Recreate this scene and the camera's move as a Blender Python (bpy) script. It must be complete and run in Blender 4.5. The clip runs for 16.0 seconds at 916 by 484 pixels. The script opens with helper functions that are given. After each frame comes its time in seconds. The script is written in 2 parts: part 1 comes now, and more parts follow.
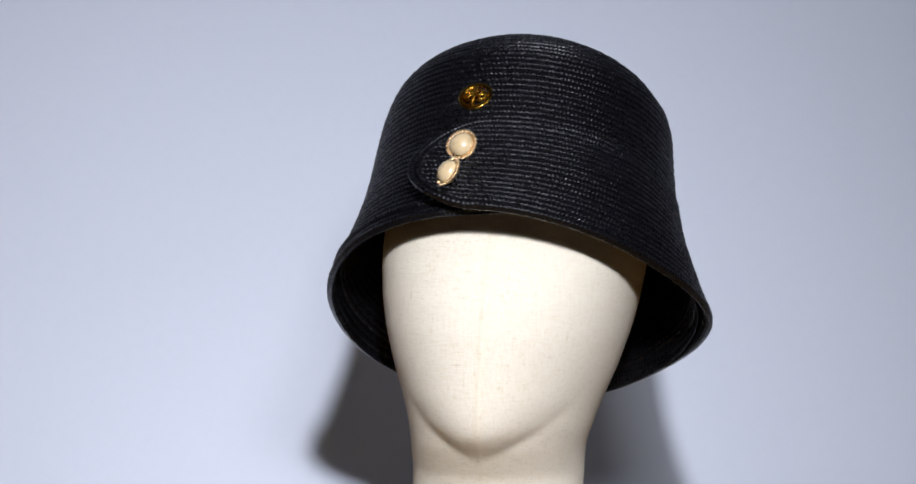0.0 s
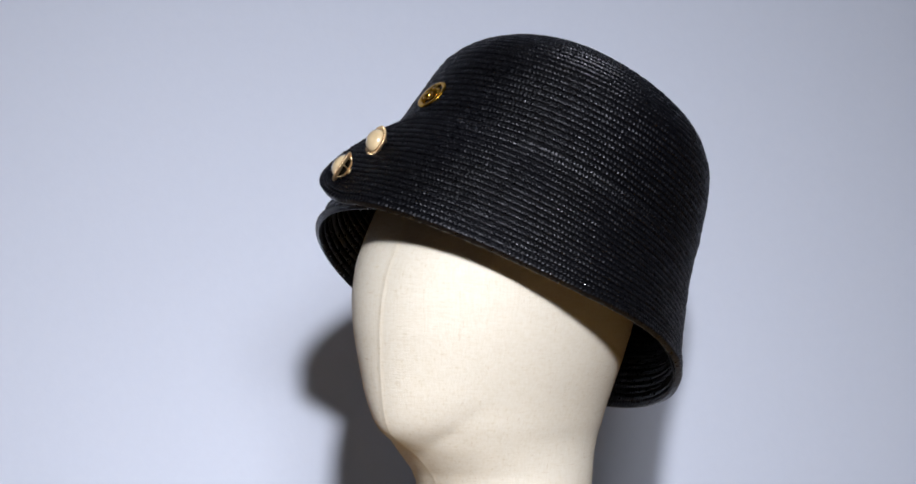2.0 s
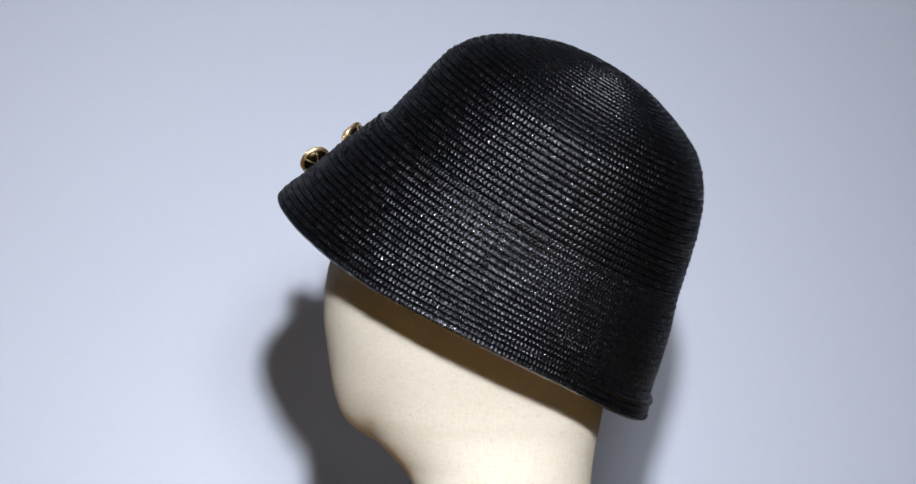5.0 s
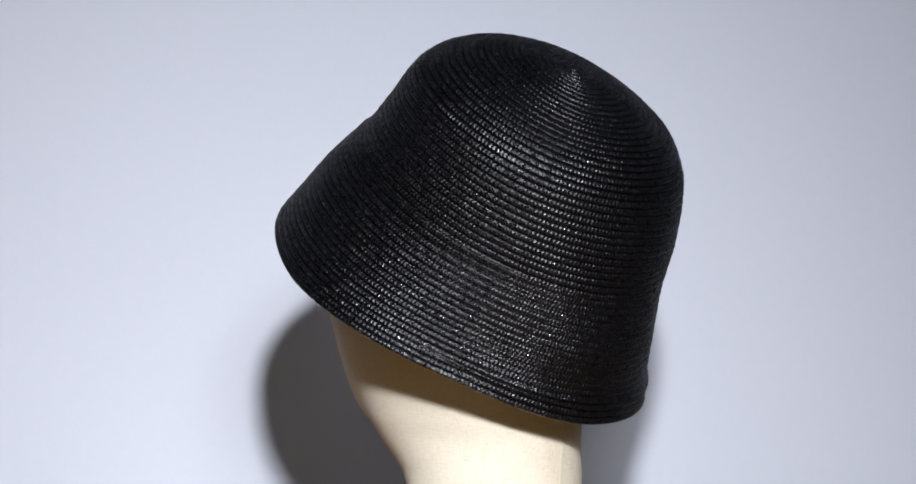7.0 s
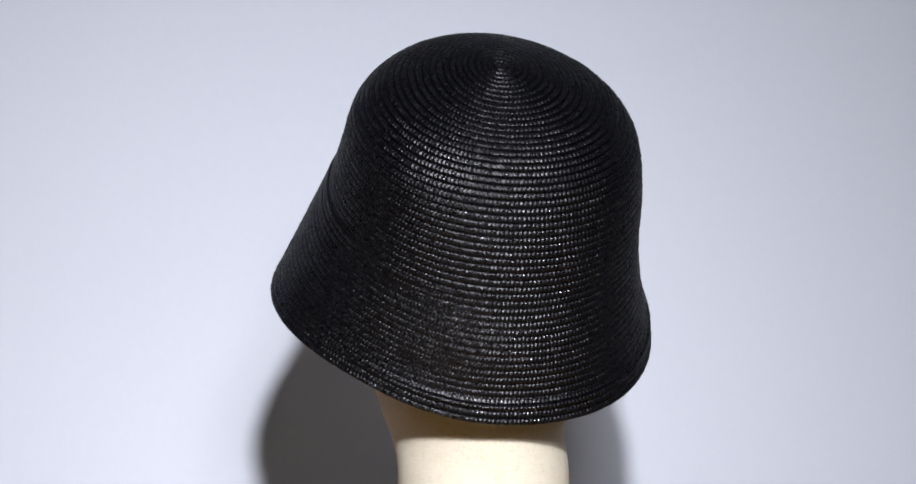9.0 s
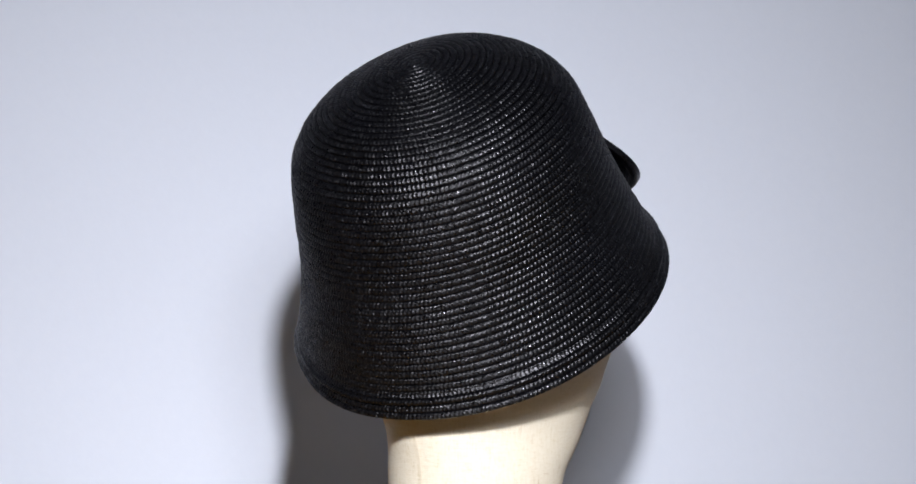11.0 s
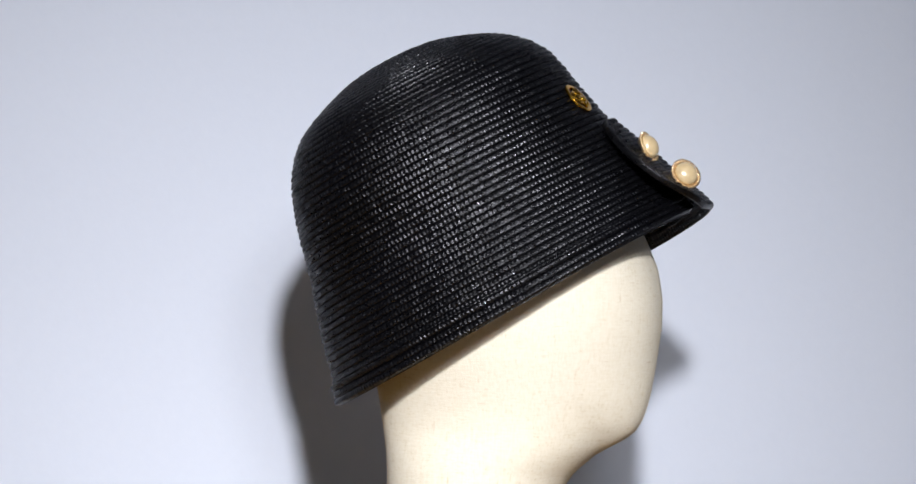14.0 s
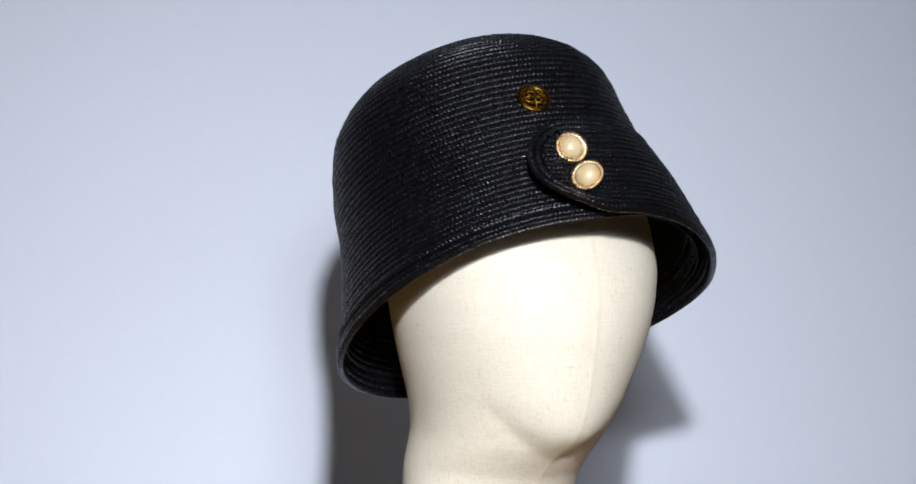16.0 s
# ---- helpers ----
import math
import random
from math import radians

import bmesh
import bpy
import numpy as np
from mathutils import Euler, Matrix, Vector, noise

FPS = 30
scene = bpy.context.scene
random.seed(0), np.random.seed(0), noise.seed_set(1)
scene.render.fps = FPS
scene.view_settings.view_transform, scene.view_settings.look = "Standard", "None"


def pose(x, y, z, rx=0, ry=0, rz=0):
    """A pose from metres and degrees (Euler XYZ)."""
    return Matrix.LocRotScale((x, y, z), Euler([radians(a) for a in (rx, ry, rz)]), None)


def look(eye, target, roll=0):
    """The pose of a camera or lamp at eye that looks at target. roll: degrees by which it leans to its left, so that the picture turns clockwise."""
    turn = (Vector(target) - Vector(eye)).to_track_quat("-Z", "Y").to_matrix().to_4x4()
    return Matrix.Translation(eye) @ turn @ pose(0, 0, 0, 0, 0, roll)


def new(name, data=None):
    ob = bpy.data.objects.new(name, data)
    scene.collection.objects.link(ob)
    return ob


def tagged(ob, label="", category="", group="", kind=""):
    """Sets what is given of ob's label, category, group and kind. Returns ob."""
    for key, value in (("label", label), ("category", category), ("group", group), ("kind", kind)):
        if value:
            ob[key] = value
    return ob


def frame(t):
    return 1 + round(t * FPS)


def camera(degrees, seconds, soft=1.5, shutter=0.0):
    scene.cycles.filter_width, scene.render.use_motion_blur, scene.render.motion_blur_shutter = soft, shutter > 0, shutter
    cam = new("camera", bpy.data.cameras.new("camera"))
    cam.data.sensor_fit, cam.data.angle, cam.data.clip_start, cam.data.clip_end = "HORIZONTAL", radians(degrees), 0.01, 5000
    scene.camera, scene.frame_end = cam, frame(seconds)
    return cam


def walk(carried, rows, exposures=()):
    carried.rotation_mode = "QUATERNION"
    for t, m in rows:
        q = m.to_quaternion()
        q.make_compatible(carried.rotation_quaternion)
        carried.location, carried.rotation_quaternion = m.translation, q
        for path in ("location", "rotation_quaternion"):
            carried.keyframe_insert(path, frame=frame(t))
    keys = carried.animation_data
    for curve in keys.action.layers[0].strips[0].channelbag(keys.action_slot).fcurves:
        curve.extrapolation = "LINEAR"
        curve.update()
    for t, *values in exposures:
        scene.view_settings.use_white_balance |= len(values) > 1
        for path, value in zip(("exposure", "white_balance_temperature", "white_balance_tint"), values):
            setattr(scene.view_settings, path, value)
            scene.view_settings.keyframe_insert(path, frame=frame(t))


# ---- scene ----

# Lengths inside the hat and the head are in units U (0.345 mm), with the turntable's axis at 0, 0.
U = 1 / 2900
AXIS_Z = 0.27

# ---------------------------------------------------------------- camera
TILT, LEAN, DIST = 2.6, 1.56, 2.78
cam = camera(2 * math.degrees(math.atan(784 * U / DIST)), 16.0, soft=1.7)
AIM = Vector((-64 * U, 0, AXIS_Z))
EYE = AIM + DIST * Vector((0, -math.cos(radians(TILT)), math.sin(radians(TILT))))
walk(cam, [(0, look(EYE, AIM, LEAN)), (16, look(EYE, AIM, LEAN))],
     exposures=[(0, -0.01, 6300, 11), (3, -0.02, 6300, 11), (4.2, 0.0, 6250, 8.5), (6.5, 0.13, 6500, 10), (9, 0.22, 6600, 10),
                (12.5, 0.2, 6520, 9.5), (15, 0.21, 6620, 8.5), (16, 0.11, 6330, 8)])

# ---------------------------------------------------------------- light
world = bpy.data.worlds.new("room_light")
world.use_nodes = True
world.node_tree.nodes["Background"].inputs[0].default_value = (0.9, 0.95, 1, 1)
world.node_tree.nodes["Background"].inputs[1].default_value = 0.075
scene.world = world


def area_lamp(name, eye, target, size, size_y, watts, colour):
    lamp = bpy.data.lights.new(name, "AREA")
    lamp.shape, lamp.size, lamp.size_y, lamp.energy, lamp.color = "RECTANGLE", size, size_y, watts, colour
    ob = new(name, lamp)
    ob.matrix_world = look(eye, target)
    return ob


key = area_lamp("studio_lamp", (0.07, -3.0, 1.35), (-0.13, 0.33, 0.01), 0.15, 0.15, 2.5, (1, 0.985, 0.965))
key.data.shape, key.data.spread = "DISK", radians(26)
area_lamp("softbox", (0.3, -2.95, 1.28), (-0.15, 0.33, 0.03), 0.42, 0.3, 1.0, (1, 0.985, 0.965)).data.spread = radians(33)
# added soft fill from above, no fitting known: lifts and cools the wall's shadow
area_lamp("overhead_fill", (0.5, -1.6, 2.15), (0.5, -1.4, 0), 1.5, 1.5, 5.6, (0.86, 0.93, 1))
# added lamp that spreads the hat's sheen to the right; no window stands there
area_lamp("side_fill", (1.7, -2.1, 1.15), (0, 0, 0.3), 0.6, 0.6, 2.4, (0.92, 0.95, 1))


# ---------------------------------------------------------------- materials
def material(name):
    m = bpy.data.materials.new(name)
    m.use_nodes = True
    nt = m.node_tree
    return m, nt, nt.nodes["Principled BSDF"]


def node(nt, kind, **values):
    n = nt.nodes.new(kind)
    for key, value in values.items():
        n.inputs[key.replace("_", " ")].default_value = value
    return n


def ramp(nt, source, stops):
    r = nt.nodes.new("ShaderNodeValToRGB")
    r.color_ramp.elements[0].position, r.color_ramp.elements[0].color = stops[0]
    r.color_ramp.elements[1].position, r.color_ramp.elements[1].color = stops[-1]
    for p, c in stops[1:-1]:
        r.color_ramp.elements.new(p).color = c
    nt.links.new(source, r.inputs[0])
    return r.outputs[0]


def coords(nt, scale=(1, 1, 1)):
    tc, mp = nt.nodes.new("ShaderNodeTexCoord"), nt.nodes.new("ShaderNodeMapping")
    mp.inputs["Scale"].default_value = scale
    nt.links.new(tc.outputs["Object"], mp.inputs[0])
    return mp.outputs[0]


def noise_of(nt, scale, detail=3.0, stretch=(1, 1, 1)):
    n = node(nt, "ShaderNodeTexNoise", Scale=scale, Detail=detail)
    nt.links.new(coords(nt, stretch), n.inputs["Vector"])
    return n.outputs["Fac"]


def mathed(nt, op, a, b):
    n = nt.nodes.new("ShaderNodeMath")
    n.operation = op
    for i, v in enumerate((a, b)):
        if isinstance(v, (int, float)):
            n.inputs[i].default_value = v
        else:
            nt.links.new(v, n.inputs[i])
    return n.outputs[0]


def bump(nt, bsdf, height, strength, distance):
    b = node(nt, "ShaderNodeBump", Strength=strength, Distance=distance)
    nt.links.new(height, b.inputs["Height"])
    nt.links.new(b.outputs[0], bsdf.inputs["Normal"])


def braid_material():
    m, nt, b = material("black_braid")
    grain = noise_of(nt, 900, 2)
    patches = noise_of(nt, 25, 3)
    mix = mathed(nt, "MULTIPLY", grain, patches)
    nt.links.new(ramp(nt, mix, [(0.1, (0.0006, 0.0006, 0.0008, 1)), (0.5, (0.0018, 0.0019, 0.0036, 1))]), b.inputs["Base Color"])
    # a few glossy fibres catch the lamp
    cells = node(nt, "ShaderNodeTexVoronoi", Scale=900.0)
    nt.links.new(coords(nt), cells.inputs["Vector"])
    sep = nt.nodes.new("ShaderNodeSeparateColor")
    nt.links.new(cells.outputs["Color"], sep.inputs[0])
    nt.links.new(ramp(nt, sep.outputs[0], [(0.05, (0.12, 0.12, 0.12, 1)), (0.09, (0.31, 0.31, 0.31, 1)), (1.0, (0.45, 0.45, 0.45, 1))]), b.inputs["Roughness"])
    nt.links.new(ramp(nt, sep.outputs[0], [(0.05, (1, 1, 1, 1)), (0.09, (0.64, 0.64, 0.64, 1))]), b.inputs["Specular IOR Level"])
    b.inputs["IOR"].default_value = 1.42
    b.inputs["Specular Tint"].default_value = (0.84, 0.86, 1.0, 1)
    tilt = nt.nodes.new("ShaderNodeVectorMath")
    tilt.operation = "MULTIPLY_ADD"
    tilt.inputs[1].default_value = (0.16, 0.16, 0.12)
    tilt.inputs[2].default_value = (-0.08, -0.08, -0.06)
    nt.links.new(cells.outputs["Color"], tilt.inputs[0])
    add, unit = nt.nodes.new("ShaderNodeVectorMath"), nt.nodes.new("ShaderNodeVectorMath")
    add.operation, unit.operation = "ADD", "NORMALIZE"
    nt.links.new(nt.nodes.new("ShaderNodeNewGeometry").outputs["Normal"], add.inputs[0])
    nt.links.new(tilt.outputs[0], add.inputs[1])
    nt.links.new(add.outputs[0], unit.inputs[0])
    bp = node(nt, "ShaderNodeBump", Strength=0.2, Distance=0.0004)
    nt.links.new(grain, bp.inputs["Height"])
    nt.links.new(unit.outputs[0], bp.inputs["Normal"])
    nt.links.new(bp.outputs[0], b.inputs["Normal"])
    return m


def linen_material():
    m, nt, b = material("cream_linen")
    warp = noise_of(nt, 60, 4, (14, 14, 1.2))
    weft = noise_of(nt, 60, 4, (2.6, 2.6, 16))
    weave = mathed(nt, "ADD", warp, weft)
    stain = noise_of(nt, 9, 4)
    fuzz = noise_of(nt, 520, 3)
    mix = mathed(nt, "ADD", mathed(nt, "ADD", mathed(nt, "MULTIPLY", weave, 0.3), mathed(nt, "MULTIPLY", fuzz, 0.24)), mathed(nt, "MULTIPLY", stain, 0.25))
    nt.links.new(ramp(nt, mix, [(0.36, (0.60, 0.535, 0.42, 1)), (0.48, (0.71, 0.66, 0.575, 1)), (0.62, (0.75, 0.71, 0.64, 1))]), b.inputs["Base Color"])
    # stray darker threads in the cloth
    slub = mathed(nt, "MAXIMUM", noise_of(nt, 40, 2, (10, 10, 2.2)), noise_of(nt, 44, 2, (2, 2, 13)))
    tint = nt.nodes.new("ShaderNodeMixRGB")
    tint.inputs[2].default_value = (0.40, 0.25, 0.12, 1)
    nt.links.new(ramp(nt, slub, [(0.67, (0, 0, 0, 1)), (0.82, (0.34, 0.34, 0.34, 1))]), tint.inputs[0])
    nt.links.new(b.inputs["Base Color"].links[0].from_socket, tint.inputs[1])
    tape = nt.nodes.new("ShaderNodeMixRGB")
    tape.inputs[2].default_value = (0.74, 0.62, 0.44, 1)
    seam = nt.nodes.new("ShaderNodeAttribute")
    seam.attribute_name = "seam"
    nt.links.new(mathed(nt, "MULTIPLY", seam.outputs["Fac"], 0.12), tape.inputs[0])
    nt.links.new(tint.outputs[0], tape.inputs[1])
    nt.links.new(tape.outputs[0], b.inputs["Base Color"])
    b.inputs["Roughness"].default_value = 0.9
    b.inputs["Specular IOR Level"].default_value = 0.15
    bump(nt, b, mathed(nt, "ADD", weave, mathed(nt, "MULTIPLY", fuzz, 0.35)), 0.3, 0.0005)
    return m


def wall_material(name, dark, light):
    m, nt, b = material(name)
    mix = mathed(nt, "ADD", mathed(nt, "MULTIPLY", noise_of(nt, 3, 3), 0.6), mathed(nt, "MULTIPLY", noise_of(nt, 160, 2), 0.4))
    nt.links.new(ramp(nt, mix, [(0.35, dark), (0.65, light)]), b.inputs["Base Color"])
    b.inputs["Roughness"].default_value = 0.85
    bump(nt, b, noise_of(nt, 420, 3), 0.12, 0.0004)
    return m


def gold_material(name, colour, rough):
    m, nt, b = material(name)
    nt.links.new(ramp(nt, noise_of(nt, 400, 2), [(0.3, (*[c * 0.8 for c in colour], 1)), (0.7, (*colour, 1))]), b.inputs["Base Color"])
    b.inputs["Metallic"].default_value, b.inputs["Roughness"].default_value = 1.0, rough
    return m


def pearl_material():
    m, nt, b = material("ivory_pearl")
    nt.links.new(ramp(nt, noise_of(nt, 120, 2), [(0.3, (0.58, 0.445, 0.265, 1)), (0.7, (0.70, 0.555, 0.355, 1))]), b.inputs["Base Color"])
    b.inputs["Roughness"].default_value = 0.26
    b.inputs["Specular IOR Level"].default_value = 1.0
    b.inputs["Coat Weight"].default_value, b.inputs["Coat Roughness"].default_value = 1.0, 0.11
    return m


BRAID, LINEN = braid_material(), linen_material()
WALL = wall_material("pale_blue_wall", (0.545, 0.592, 0.73, 1), (0.562, 0.609, 0.747, 1))
ROOM = wall_material("room_paint", (0.20, 0.20, 0.205, 1), (0.24, 0.24, 0.245, 1))
# unseen table: saturated colour picked so its bounce warms the shade under the brim
TABLE = wall_material("warm_bounce_table_top", (0.19, 0.095, 0.008, 1), (0.24, 0.125, 0.014, 1))
GOLD = gold_material("yellow_gold", (0.84, 0.46, 0.05), 0.15)
ROSE = gold_material("pink_gold", (0.95, 0.70, 0.42), 0.38)
PEARL = pearl_material()
TARNISH = gold_material("blackened_metal", (0.05, 0.035, 0.018), 0.35)


# ---------------------------------------------------------------- mesh helpers
def mesh_of(name, verts, faces, mat, smooth=True):
    me = bpy.data.meshes.new(name)
    me.from_pydata([tuple(v) for v in verts], [], faces)
    me.materials.append(mat)
    me.polygons.foreach_set("use_smooth", [smooth] * len(me.polygons))
    me.update()
    return me


def part(name, me, parent, label=""):
    ob = new(name, me)
    ob.parent = parent
    return tagged(ob, label)


def slab(name, lo, hi, mat, label, category):
    bm = bmesh.new()
    bmesh.ops.create_cube(bm, size=1)
    size, mid = Vector(hi) - Vector(lo), (Vector(hi) + Vector(lo)) / 2
    for v in bm.verts:
        v.co = Vector((v.co.x * size.x, v.co.y * size.y, v.co.z * size.z)) + mid
    me = bpy.data.meshes.new(name)
    bm.to_mesh(me)
    bm.free()
    me.materials.append(mat)
    return tagged(new(name, me), label, category, kind="structure")


# ---------------------------------------------------------------- the room
WALL_Y = 0.33
slab("wall_north", (-2.4, WALL_Y, -0.75), (2.4, WALL_Y + 0.12, 2.2), WALL, "pale blue painted wall behind the turning head", "wall")
slab("wall_south", (-2.4, -3.72, -0.75), (2.4, -3.6, 2.2), ROOM, "plain grey painted wall", "wall")
slab("wall_west", (-2.52, -3.6, -0.75), (-2.4, WALL_Y, 2.2), ROOM, "plain grey painted wall", "wall")
slab("wall_east", (2.4, -3.6, -0.75), (2.52, WALL_Y, 2.2), ROOM, "plain grey painted wall", "wall")
slab("floor", (-2.52, -3.72, -0.85), (2.52, WALL_Y + 0.12, -0.75), ROOM, "plain grey floor", "floor")
slab("ceiling", (-2.52, -3.72, 2.2), (2.52, WALL_Y + 0.12, 2.3), ROOM, "plain grey ceiling", "ceiling")
# added out of view: carries the head and reflects warm light up at it
slab("table_top", (-0.8, -1.2, -0.04), (0.8, 0.2, 0.0), TABLE, "plain unseen table top under the head, coloured to bounce warm light", "table")


# ---------------------------------------------------------------- the mannequin head
YAW = -12.2  # the way it faces at the start
HEAD_SLICES = np.array([
    # z, front, back, half width, middle, front squareness
    (-783, -150, 205, 180, 10, 2.0),
    (-770, -156, 211, 186, 10, 2.0),
    (-640, -140, 195, 165, 10, 2.0),
    (-500, -124, 182, 150, 10, 2.0),
    (-414, -128, 179, 146, 12, 2.0),
    (-385, -142, 181, 146, 13, 2.0),
    (-360, -178, 184, 147, 15, 2.0),
    (-340, -212, 188, 148, 18, 2.0),
    (-322, -244, 192, 150, 21, 2.0),
    (-304, -258, 196, 155, 24, 1.9),
    (-280, -267, 200, 161, 26, 1.8),
    (-250, -274, 207, 171, 28, 1.9),
    (-200, -281, 218, 189, 31, 2.0),
    (-140, -287, 230, 206, 34, 2.1),
    (-90, -286, 240, 216, 36, 2.15),
    (-40, -276, 250, 222, 38, 2.2),
    (0, -258, 258, 224, 38, 2.2),
    (60, -228, 266, 220, 38, 2.2),
    (120, -190, 266, 206, 38, 2.1),
    (180, -140, 252, 178, 38, 2.1),
    (230, -80, 222, 132, 38, 2.0),
    (262, -10, 176, 76, 38, 2.0),
    (274, 40, 120, 30, 38, 2.0)])


def mannequin_head():
    zs = np.concatenate([np.arange(-783, -420, 24), np.arange(-420, 274, 7), [274]])
    col = [np.interp(zs, HEAD_SLICES[:, 0], HEAD_SLICES[:, i]) for i in range(6)]
    for i in range(1, 6):
        c = col[i]
        for _ in range(2):
            c[1:-1] = (c[:-2] + 2 * c[1:-1] + c[2:]) / 4
    n = 260
    verts, faces, seam = [], [], []
    for z, f, b, w, cx, q in zip(*col):
        mid = min((f + b) / 2, 20)
        jaw = min(max((-180 - z) / 40, 0), 1)
        throat = float(np.interp(z, (-450, -414, -390, -364, -340, -300, -250, -190), (-118, -128, -144, -172, -197, -224, -252, -276)))
        wide = float(np.interp(z, (-358, -336, -298, -254, -224, -196), (8, 48, 100, 143, 160, 172)))
        for k in range(n):
            a = 2 * math.pi * k / n
            a -= 0.38 * math.sin(2 * a)  # closer together along the seams
            sx, cy = math.sin(a), -math.cos(a)
            if cy < 0:
                e = 2 / q
                x, y = math.copysign(abs(sx) ** e, sx) * w, mid + (mid - f - 3) * -abs(cy) ** e
                if jaw:
                    # the jaw stands out before the neck
                    neck = mid - (mid - throat) * math.sqrt(max(1 - (x / w) ** 2, 0))
                    chin = neck - max(throat - f - 3, 0) * max(1 - (abs(x - 4) / wide) ** 2, 0) ** 0.9
                    y = jaw * chin + (1 - jaw) * y
            else:
                x, y = sx * w, mid + (b - mid) * cy
            # the raised seam down the middle, front and back
            d = abs(x - 6) if cy < 0 else abs(x + 2)
            lift = 0.8 * math.exp(-(d / 4.6) ** 2)
            seam.append(math.exp(-(d / 9) ** 4))
            verts.append(((x + cx) * U, (y + math.copysign(lift, cy)) * U, z * U + AXIS_Z))
    rows = len(zs)
    for i in range(rows - 1):
        for k in range(n):
            j = (k + 1) % n
            faces.append((i * n + k, i * n + j, (i + 1) * n + j, (i + 1) * n + k))
    faces.append(tuple(range(n - 1, -1, -1)))
    faces.append(tuple((rows - 1) * n + k for k in range(n)))
    me = mesh_of("mannequin_head", verts, faces, LINEN)
    me.attributes.new("seam", "FLOAT", "POINT").data.foreach_set("value", seam)
    return tagged(new("mannequin_head", me),
                  "cream linen-covered faceless mannequin head with raised centre seam", "mannequin head")


# ---------------------------------------------------------------- the hat
# outline from the brim's edge up to the tip: height, then the radius to the front, back, wearer's right and wearer's left
OUTLINE = np.array([(0, 347, 350, 318, 316), (50, 332, 333, 302, 300), (110, 319, 321, 284, 279), (160, 305, 307, 274, 264), (206, 291, 291, 268, 254), (254, 279, 279, 265, 247),
                    (299, 268, 268, 261, 240), (338, 261, 256, 254, 236), (372, 251, 241, 244, 229), (404, 229, 220, 222, 206), (427, 201, 197, 197, 182), (445, 171, 166, 163, 148),
                    (461, 132, 125, 118, 104), (472, 99, 93, 88, 77), (478.6, 66, 62, 59, 51), (481.6, 33, 31, 30, 25), (482, 0, 0, 0, 0)], float)
BRIM_MID, HAT_TILT, HAT_ROLL = (46, -34, -116.6), -29.7, -1.6
HAT = Matrix.Translation(BRIM_MID) @ pose(0, 0, 0, HAT_TILT, 0, 0) @ pose(0, 0, 0, 0, HAT_ROLL, 0)


def outline_table():
    t, k = np.linspace(0, 1, 1200), np.linspace(0, 1, len(OUTLINE))
    cols = [np.interp(t, k, OUTLINE[:, i]) for i in range(5)]
    for i, c in enumerate(cols):
        mirror = c[-2:-200:-1] * (-1 if i else 1)
        w = np.concatenate([2 * c[0] - c[199:0:-1], c, mirror])
        for _ in range(600):
            w[1:-1] = (w[:-2] + 2 * w[1:-1] + w[2:]) / 4
        c[:] = w[199:1399]
    h, m = cols[0], sum(cols[1:]) / 4
    s = np.concatenate([[0], np.cumsum(np.hypot(np.diff(h), np.diff(m)))])
    return s, cols, np.gradient(h, s), np.gradient(m, s), m


ARC_S, COLS, SLOPE_H, SLOPE_R, MEAN_R = outline_table()
ARC = ARC_S[-1]


def on_hat(th, s, off):
    """Points of the hat: angle from the front, distance up from the brim's edge, distance out from the surface."""
    h, f, b, right, left = (np.interp(s, ARC_S, c) for c in COLS)
    dh, dr = np.interp(s, ARC_S, SLOPE_H), np.interp(s, ARC_S, SLOPE_R)
    h = np.where(s < 0, s, h)
    f, b, right, left = (c - 0.2 * np.minimum(s, 0) for c in (f, b, right, left))
    sn, cs = np.sin(th), np.cos(th)
    full = 1 + np.where(cs < 0, np.where(sn > 0, -0.09, 0.08), np.where(sn > 0, np.clip(-0.14 + 0.00157 * h, -0.14, 0.077), 0.0)) * (sn * cs) ** 2 * np.clip(1.3 - h / 250, 0, 1)
    full = full + np.where(cs < 0, 0.09, 0.0) * (sn * cs) ** 2 * np.clip((h - 180) / 80, 0, 1)
    x = (np.where(sn > 0, left, right) * full + off * dh) * sn
    y = -(np.where(cs > 0, f, b) * full + off * dh) * cs
    wave = 12.5 * np.clip(sn, 0, 1) ** 2 - 3.2 * np.clip(-sn, 0, 1) ** 2 + 8.3 * np.clip(cs, 0, 1) ** 2 + 2.7 * np.clip(-cs, 0, 1) ** 2 - np.where(sn > 0, 17.2, 11.0) * sn * cs
    return np.stack([x, y, h - off * dr + wave * np.clip(1 - h / 206, 0, 1) ** 2], -1)


def to_world(p):
    m = np.array(Matrix.Scale(U, 4) @ HAT)
    q = p @ m[:3, :3].T + m[:3, 3]
    q[..., 2] += AXIS_Z
    return q


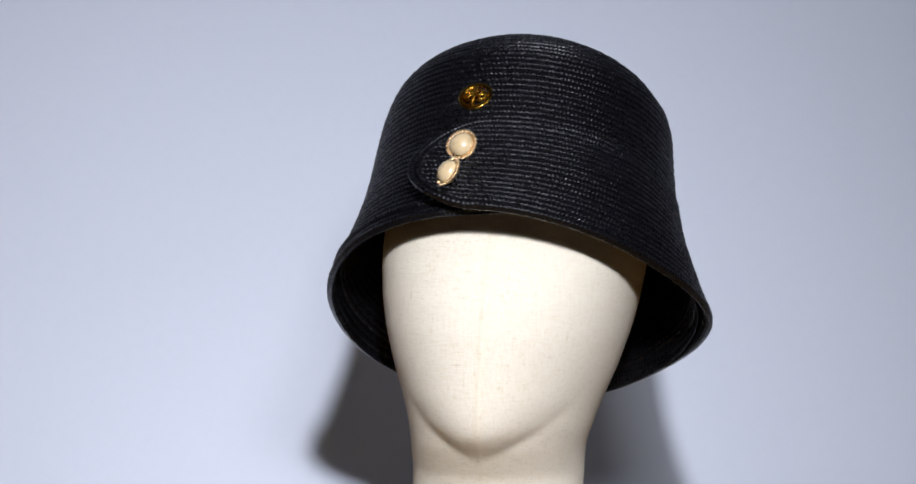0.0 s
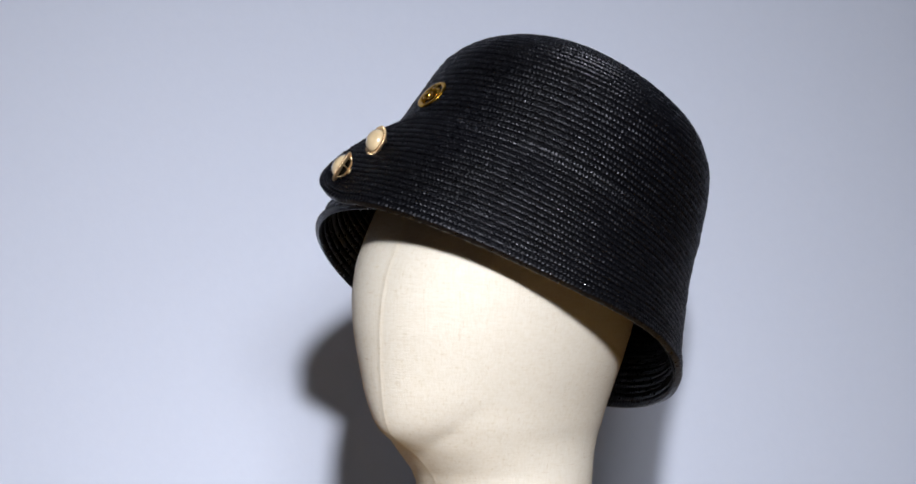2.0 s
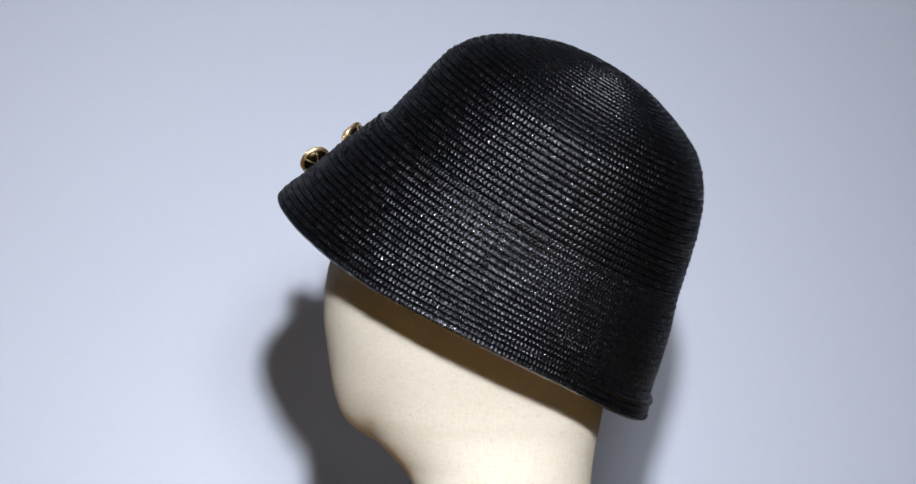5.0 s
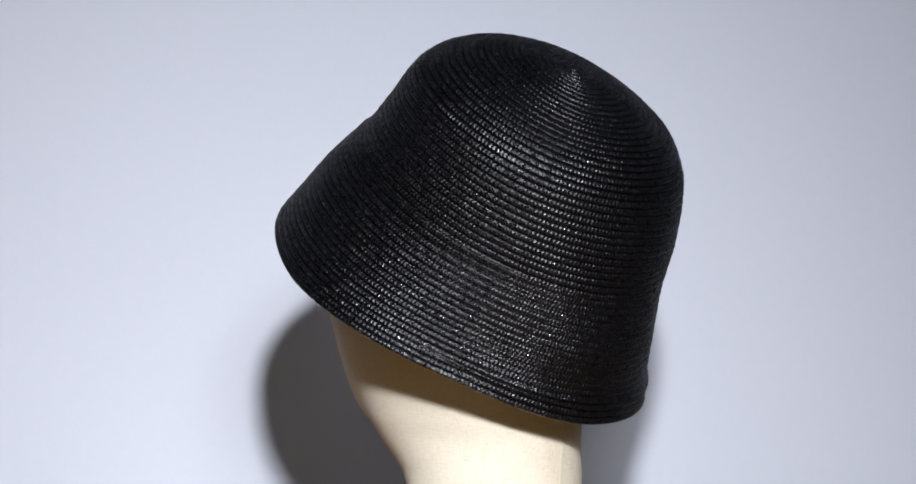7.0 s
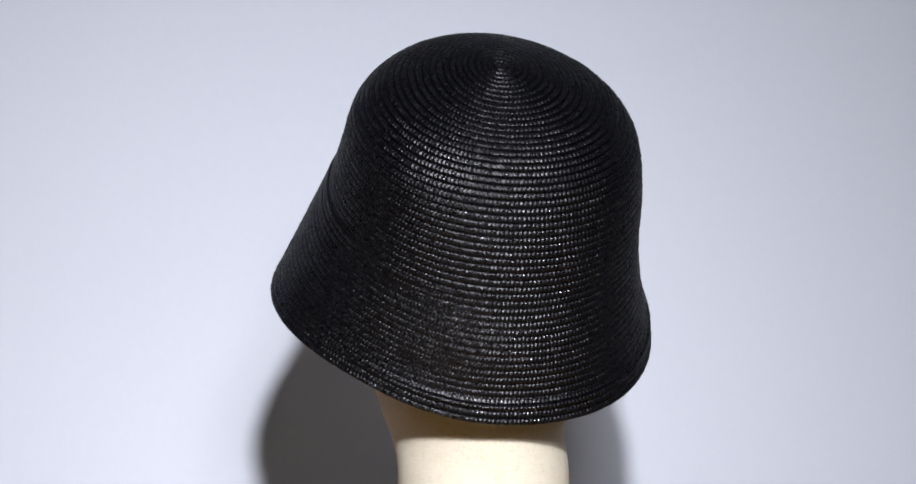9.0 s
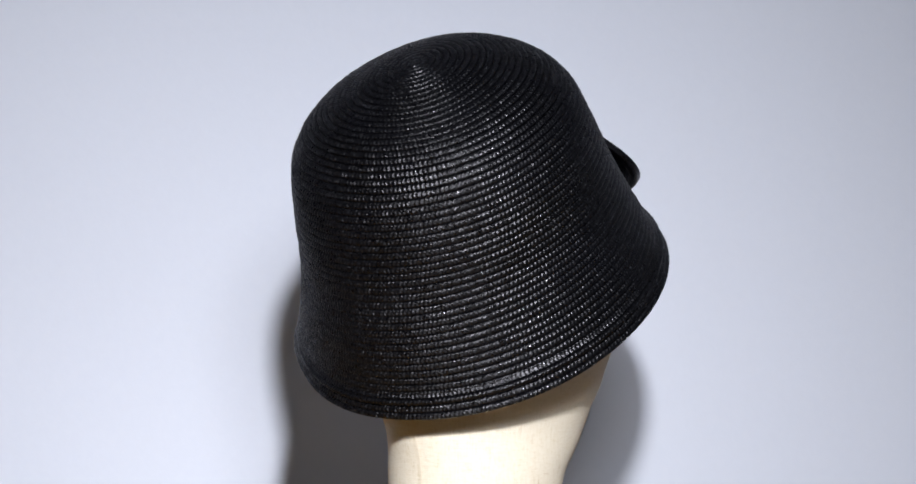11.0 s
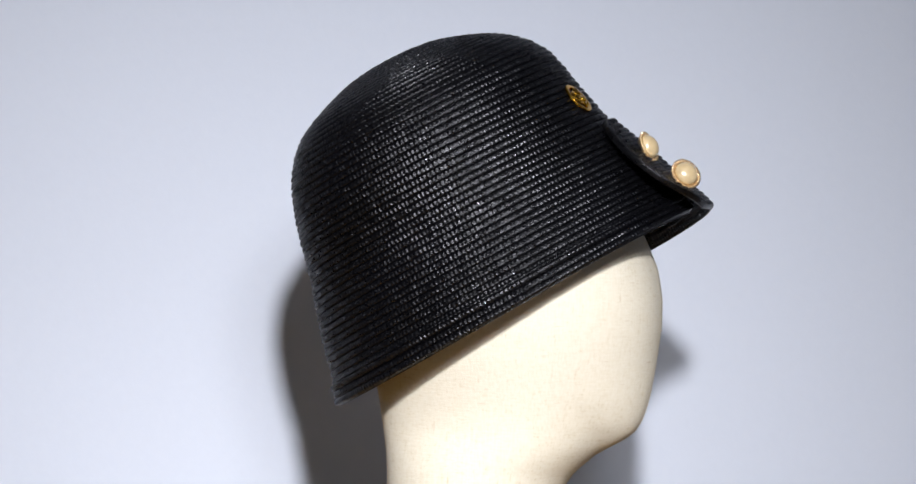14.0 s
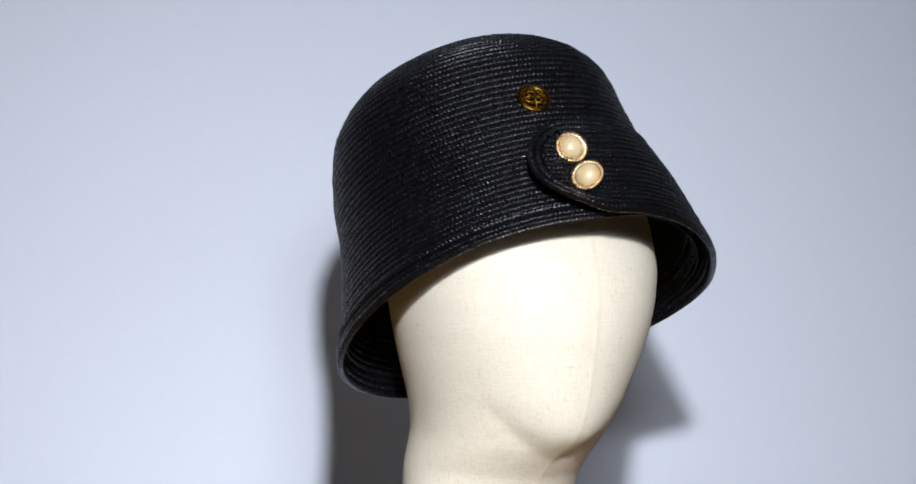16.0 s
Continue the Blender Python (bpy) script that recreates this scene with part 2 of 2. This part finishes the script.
def band_mesh(name, th, s, side_th, side_s, off, width, closed, seed, lift=3.6, thick=6.0):
    """A plaited band along a line on the hat. th, s: its middle; side_th, side_s: the way across it, per unit; off: the distance from the surface at (th, s)."""
    n = len(th)
    rng = np.random.default_rng(seed)
    across = np.array([-0.55, -0.49, -0.4, -0.27, -0.1, 0.05, 0.2, 0.33, 0.45, 0.54])
    rise = np.array([-1.28, 0.35, 0.95, 1.0, 0.98, 0.95, 0.86, 0.68, 0.2, -1.2]) * lift
    phase = rng.uniform(0, 6.28)
    drift = np.cumsum(rng.normal(0, 0.09, n))
    drift -= np.linspace(0, drift[-1], n)
    run = 2 * math.pi / KNOT * np.arange(n) + phase + drift
    slow = np.interp(np.arange(n), np.arange(0, n + 90, 90), rng.normal(0, 0.3, len(np.arange(0, n + 90, 90))))
    if closed:
        slow *= np.clip(np.minimum(np.arange(n), n - np.arange(n)) / 90, 0, 1)
    # each crossing of the plait is a small rounded cushion of its own height
    size = rng.uniform(0.5, 1.45, (2, n // KNOT + 12))
    rings = []
    for a, r in zip(across, rise):
        deep = 0.5 if a < -0.33 else 1.15 if abs(a) < 0.4 else 0.4
        strand = 0 if a < 0.1 else 1
        turn = run + strand * math.pi + a * 4 + 12
        cushion = 1 - 1.9 * (1 - np.abs(np.sin(turn / 2))) ** 1.6
        which = np.floor(turn / (2 * math.pi)).astype(int) % size.shape[1]
        weave = deep * cushion * size[strand][which] + slow
        tv, sv = th + side_th * a * width, s + side_s * a * width
        rings.append(on_hat(tv, sv, off(tv, sv) + r + weave))
    for a, deep in ((0.57, 0.7), (0.5, 1), (0.0, 1), (-0.5, 1), (-0.58, 0.7)):
        tv, sv = th + side_th * a * width, s + side_s * a * width
        rings.append(on_hat(tv, sv, off(tv, sv) - thick * deep + (1.2 if a == 0 else -0.6) * (1 + 0.6 * np.sin(run + 3 * a)) + slow))
    verts = to_world(np.stack(rings, 1)).reshape(-1, 3)
    c = len(rings)
    i = np.arange(n if closed else n - 1)[:, None]
    k = np.arange(c)[None]
    j, l = (i + 1) % n, (k + 1) % c
    faces = np.stack([i * c + k, j * c + k, j * c + l, i * c + l], -1).reshape(-1, 4).tolist()
    if not closed:
        faces += [tuple(reversed(range(c))), tuple((n - 1) * c + k for k in range(c))]
    return mesh_of(name, verts, faces, BRAID)


ROW, STEP, KNOT = 12.0, 1.24, 6
SPAN = 330.0  # radius by which lengths along the flap are reckoned
TAB, FLAP_END, FLAP_LOW, FLAP_TOP = radians(-23.5), radians(192), -14.0, 222.0
FLAP_R, FLAP_MID = (FLAP_TOP - FLAP_LOW) / 2, (FLAP_TOP + FLAP_LOW) / 2


def no_off(th, s):
    return np.zeros_like(th)


def hem_off(th, s):
    return 1.5 + 3.2 * np.exp(-((s - 31) / 5) ** 2) - 2.5 * np.exp(-((s - 43) / 4) ** 2)


def flap_off(th, s):
    """How far the overlapping flap stands off the crown: most at the lower corner of its free end."""
    k = 1 / (1 + np.exp((th - radians(48)) / radians(15)))
    tail = np.clip((th - radians(100)) / radians(90), 0, 1)
    side = np.exp(-((th - radians(104)) / radians(28)) ** 2) * np.exp(-np.clip(s + 14, 0, 400) / 45)
    curl = np.clip((radians(-2) - th) / radians(19), 0, 1.2) ** 1.5
    return 4.5 + k * (3 + 26 * np.clip(1 - s / FLAP_TOP, 0, 1)) + (9 + 21 * np.clip(1 - s / FLAP_TOP, 0, 1)) * curl + 11 * side - 7 * tail


def flap_up(th, s):
    """The flap's lower edge runs into the brim's edge towards the back."""
    return s + 15 * np.clip((th - radians(75)) / radians(60), 0, 1) * np.clip(1 - (s - FLAP_LOW) / 150, 0, 1)


def ring_row(s, seed, off, lift=3.6):
    n = max(25, KNOT * round(2 * math.pi * float(np.interp(s, ARC_S, MEAN_R)) / (KNOT * STEP)))
    th = np.linspace(0, 2 * math.pi, n, endpoint=False) + radians(180)
    th = np.where(th > math.pi, th - 2 * math.pi, th)
    # the lower rows are drawn up under the flap
    tuck = 18 * max(0, 1 - s / 120) / ((1 + np.exp((radians(5) - th) / radians(4))) * (1 + np.exp((th - radians(105)) / radians(9))))
    return band_mesh("braid", th, s + tuck, np.zeros(n), np.ones(n), off, ROW, True, seed, lift)


def flap_row(s, seed):
    r, mid = FLAP_R - 2 * ROW, FLAP_MID
    a0 = TAB * SPAN + FLAP_R - math.sqrt(r * r - (s - mid) ** 2)
    n = int((FLAP_END * SPAN - a0) / STEP)
    th = np.linspace(a0, FLAP_END * SPAN, n) / SPAN
    return band_mesh("braid", th, flap_up(th, np.full(n, s)), np.zeros(n), np.ones(n), flap_off, ROW, False, seed)


def flap_border(inset, seed, lift):
    """A row that runs along the lower edge, round the free end and back along the upper edge."""
    r, mid, end = FLAP_R - inset, FLAP_MID, FLAP_END * SPAN
    a1 = TAB * SPAN + FLAP_R
    line = np.arange(end, a1, -STEP)
    turn = np.linspace(-math.pi / 2, -3 * math.pi / 2, int(math.pi * r / STEP))
    a = np.concatenate([line, a1 + r * np.cos(turn), line[::-1]])
    s = np.concatenate([np.full(len(line), FLAP_LOW + inset), mid + r * np.sin(turn), np.full(len(line), FLAP_TOP - inset)])
    da, ds = np.gradient(a), np.gradient(s)
    g = np.hypot(da, ds)
    return band_mesh("border_braid", a / SPAN, flap_up(a / SPAN, s), ds / g / SPAN, -da / g, flap_off, ROW, False, seed, lift, thick=7.5)


def at_hat(th, s, off):
    return Vector(to_world(on_hat(np.array([th]), np.array([s]), np.array([off])))[0])


def lathe(name, outline, n, mat):
    """A turned body round z: outline as (radius, height) in U."""
    verts = [(r * math.cos(2 * math.pi * k / n) * U, r * math.sin(2 * math.pi * k / n) * U, h * U) for r, h in outline for k in range(n)]
    faces = [(i * n + k, i * n + (k + 1) % n, (i + 1) * n + (k + 1) % n, (i + 1) * n + k) for i in range(len(outline) - 1) for k in range(n)]
    faces += [tuple(reversed(range(n))), tuple((len(outline) - 1) * n + k for k in range(n))]
    return mesh_of(name, verts, faces, mat)


def bead_ring(name, radius, bead, count, mat):
    bm = bmesh.new()
    for k in range(count):
        a = 2 * math.pi * k / count
        m = Matrix.Translation((radius * math.cos(a) * U, radius * math.sin(a) * U, 0.6 * U)) @ Matrix.Rotation(a, 4, "Z") @ Matrix.Diagonal((1.25, 0.85, 0.9, 1))
        bmesh.ops.create_icosphere(bm, subdivisions=2, radius=bead * U, matrix=m)
    for f in bm.faces:
        f.smooth = True
    me = bpy.data.meshes.new(name)
    bm.to_mesh(me)
    bm.free()
    me.materials.append(mat)
    return me


def facing(place, azimuth, elevation, spin=0.0):
    """A pose at place whose z points along the azimuth (0: the front, positive to the wearer's left) and elevation."""
    a, e = radians(azimuth), radians(elevation)
    way = Vector((math.sin(a) * math.cos(e), -math.cos(a) * math.cos(e), math.sin(e)))
    return Matrix.Translation(place) @ way.to_track_quat("Z", "Y").to_matrix().to_4x4() @ pose(0, 0, 0, 0, 0, spin)


def pearl_button(parent, m):
    cup = part("bezel", lathe("bezel", [(21, -4.5), (24.5, -4), (27, -1.2), (27.5, 0.6), (25, 1.8), (22, 1.4), (20, 0.0)], 48, ROSE), parent, "pink-gold metal button setting with beaded rim")
    cup.matrix_local = m
    part("beaded_rim", bead_ring("beaded_rim", 24.8, 2.8, 30, ROSE), cup)
    dome = [(20.6 * math.cos(radians(a)), 0.5 + 15.5 * math.sin(radians(a))) for a in range(0, 88, 6)] + [(0.3, 16.0)]
    part("pearl", lathe("pearl", dome, 48, PEARL), cup, "glossy ivory pearl")
    part("button_back", lathe("button_back", [(6, -10.5), (12, -10), (18, -8), (22.5, -4.6), (23, -3), (19, -1)], 40, TARNISH), cup, "blackened metal back of the button")
    for k in range(6):
        a = radians(60 * k + 15)
        line = [(q * math.cos(a) * U, q * math.sin(a) * U, z * U) for q, z in ((5, -11.6), (12, -11), (18.5, -8.8), (24.5, -3.8))]
        part("strut", tube("strut", line, 1.0 * U, ROSE, 6), cup)
    part("shank", lathe("shank", [(5.5, -16), (5.5, -14), (4, -12.6), (4, -10), (7, -9)], 20, ROSE), cup)
    return cup


def tube(name, points, radius, mat, sides=8):
    pts = [Vector(p) for p in points]
    verts, faces = [], []
    for i, p in enumerate(pts):
        d = (pts[min(i + 1, len(pts) - 1)] - pts[max(i - 1, 0)]).normalized()
        q = d.to_track_quat("Z", "Y").to_matrix()
        for k in range(sides):
            a = 2 * math.pi * k / sides
            verts.append(p + q @ Vector((math.cos(a) * radius, math.sin(a) * radius, 0)))
    for i in range(len(pts) - 1):
        for k in range(sides):
            j = (k + 1) % sides
            faces.append((i * sides + k, i * sides + j, (i + 1) * sides + j, (i + 1) * sides + k))
    faces += [tuple(reversed(range(sides))), tuple((len(pts) - 1) * sides + k for k in range(sides))]
    return mesh_of(name, verts, faces, mat)


def arc_points(cx, cy, r, a0, a1, z=2.0, n=18):
    return [((cx + r * math.cos(radians(a0 + (a1 - a0) * i / n))) * U, (cy + r * math.sin(radians(a0 + (a1 - a0) * i / n))) * U, z * U) for i in range(n + 1)]


def gold_badge(parent, m):
    ring = part("badge_ring", lathe("badge_ring", [(21.5, -1.5), (29, -1.5), (30, 0), (29.5, 2.0), (28, 2.8), (23.5, 2.8), (22, 2.0), (21.5, -1.2)], 64, GOLD), parent, "openwork yellow-gold metal badge")
    ring.matrix_local = m
    for bend in (arc_points(-7, 0, 12, 40, 320), arc_points(7, 0, 12, -140, 140), arc_points(0, 11, 12, 190, 350, 3.2), arc_points(0, -11, 12, 10, 170, 3.2),
                 [(0, -22 * U, 2.4 * U), (0, 0, 4.2 * U), (0, 22 * U, 2.4 * U)], [(-22 * U, -3 * U, 2 * U), (0, 1 * U, 3.6 * U), (22 * U, 3 * U, 2 * U)]):
        part("scroll", tube("scroll", bend, 2.5 * U, GOLD), ring)
    return ring


def cloche_hat():
    hat = tagged(new("cloche_hat"), "black braided straw cloche hat with buttoned flap", "hat")
    for i in range(int((ARC - 6) / ROW) + 1):
        s = (i + 0.5) * ROW
        part("braid", ring_row(s, i, hem_off if i < 4 else no_off, 4.6 if i in (0, 2) else 3.6), hat)
    part("tip_knot", lathe("tip_knot", [(9, -3), (9, 1), (7, 3.5), (3, 4.5), (0.5, 4.7)], 20, BRAID), hat).matrix_local = Matrix.Translation(at_hat(0, ARC, -2)) @ pose(0, 0, 0, HAT_TILT, 0, 0)
    flap = part("flap", flap_border(0.5 * ROW, 200, 3.6), hat, "overlapping black braid flap with rounded free end")
    part("border_braid", flap_border(1.5 * ROW, 201, 3.2), flap)
    count = int((2 * FLAP_R - 4 * ROW) / ROW)
    pitch = (2 * FLAP_R - 4 * ROW) / count
    for i in range(count):
        part("braid", flap_row(FLAP_LOW + 2 * ROW + (i + 0.5) * pitch, 300 + i), flap)
    gold_badge(hat, facing(at_hat(radians(-10.8), 277, 4), -11, 44))
    pearl_button(flap, facing(at_hat(radians(-9.0), 134, 35), -13, 25))
    pearl_button(flap, facing(at_hat(radians(-9.4), 50, 54), -48, 30))
    a, b = at_hat(radians(-9), 128, 24), at_hat(radians(-9.4), 84, 33)
    part("thread", tube("thread", [a, (a + b) / 2 + Vector((0, -1.5 * U, 1 * U)), b], 0.5 * U, BRAID, 6), flap, "fine sewing thread between the two buttons")
    c = at_hat(radians(152), 425, 2)
    part("loose_thread", tube("loose_thread", [c, c + Vector((2, 5, 4)) * U, c + Vector((1, 9, 1)) * U, c + Vector((4, 13, 3)) * U], 0.9 * U, BRAID, 6), hat, "short loose end of black thread")
    return hat


head, hat = mannequin_head(), cloche_hat()

# turn of the turntable: seconds, degrees
TURN = [(0, 0), (0.5, 9.1), (1, 18.3), (1.5, 27.7), (2, 37.4), (2.5, 46.8), (3, 56.2), (3.5, 66.0), (4.2, 79.6), (5.25, 97.5), (6.3, 112.0), (7.2, 126.4), (8, 139.8), (8.6, 151.3), (9.2, 163.4),
        (10.25, 186.6), (11.3, 210.6), (12, 226.2), (12.5, 237.1), (13, 248.3), (13.65, 263.3), (14.5, 283.5), (15, 295.4), (15.5, 307.2), (16, 319.2)]


def motions():
    for thing in (head, hat):
        walk(thing, [(t, pose(0, 0, 0, 0, 0, YAW - a)) for t, a in TURN])


motions()
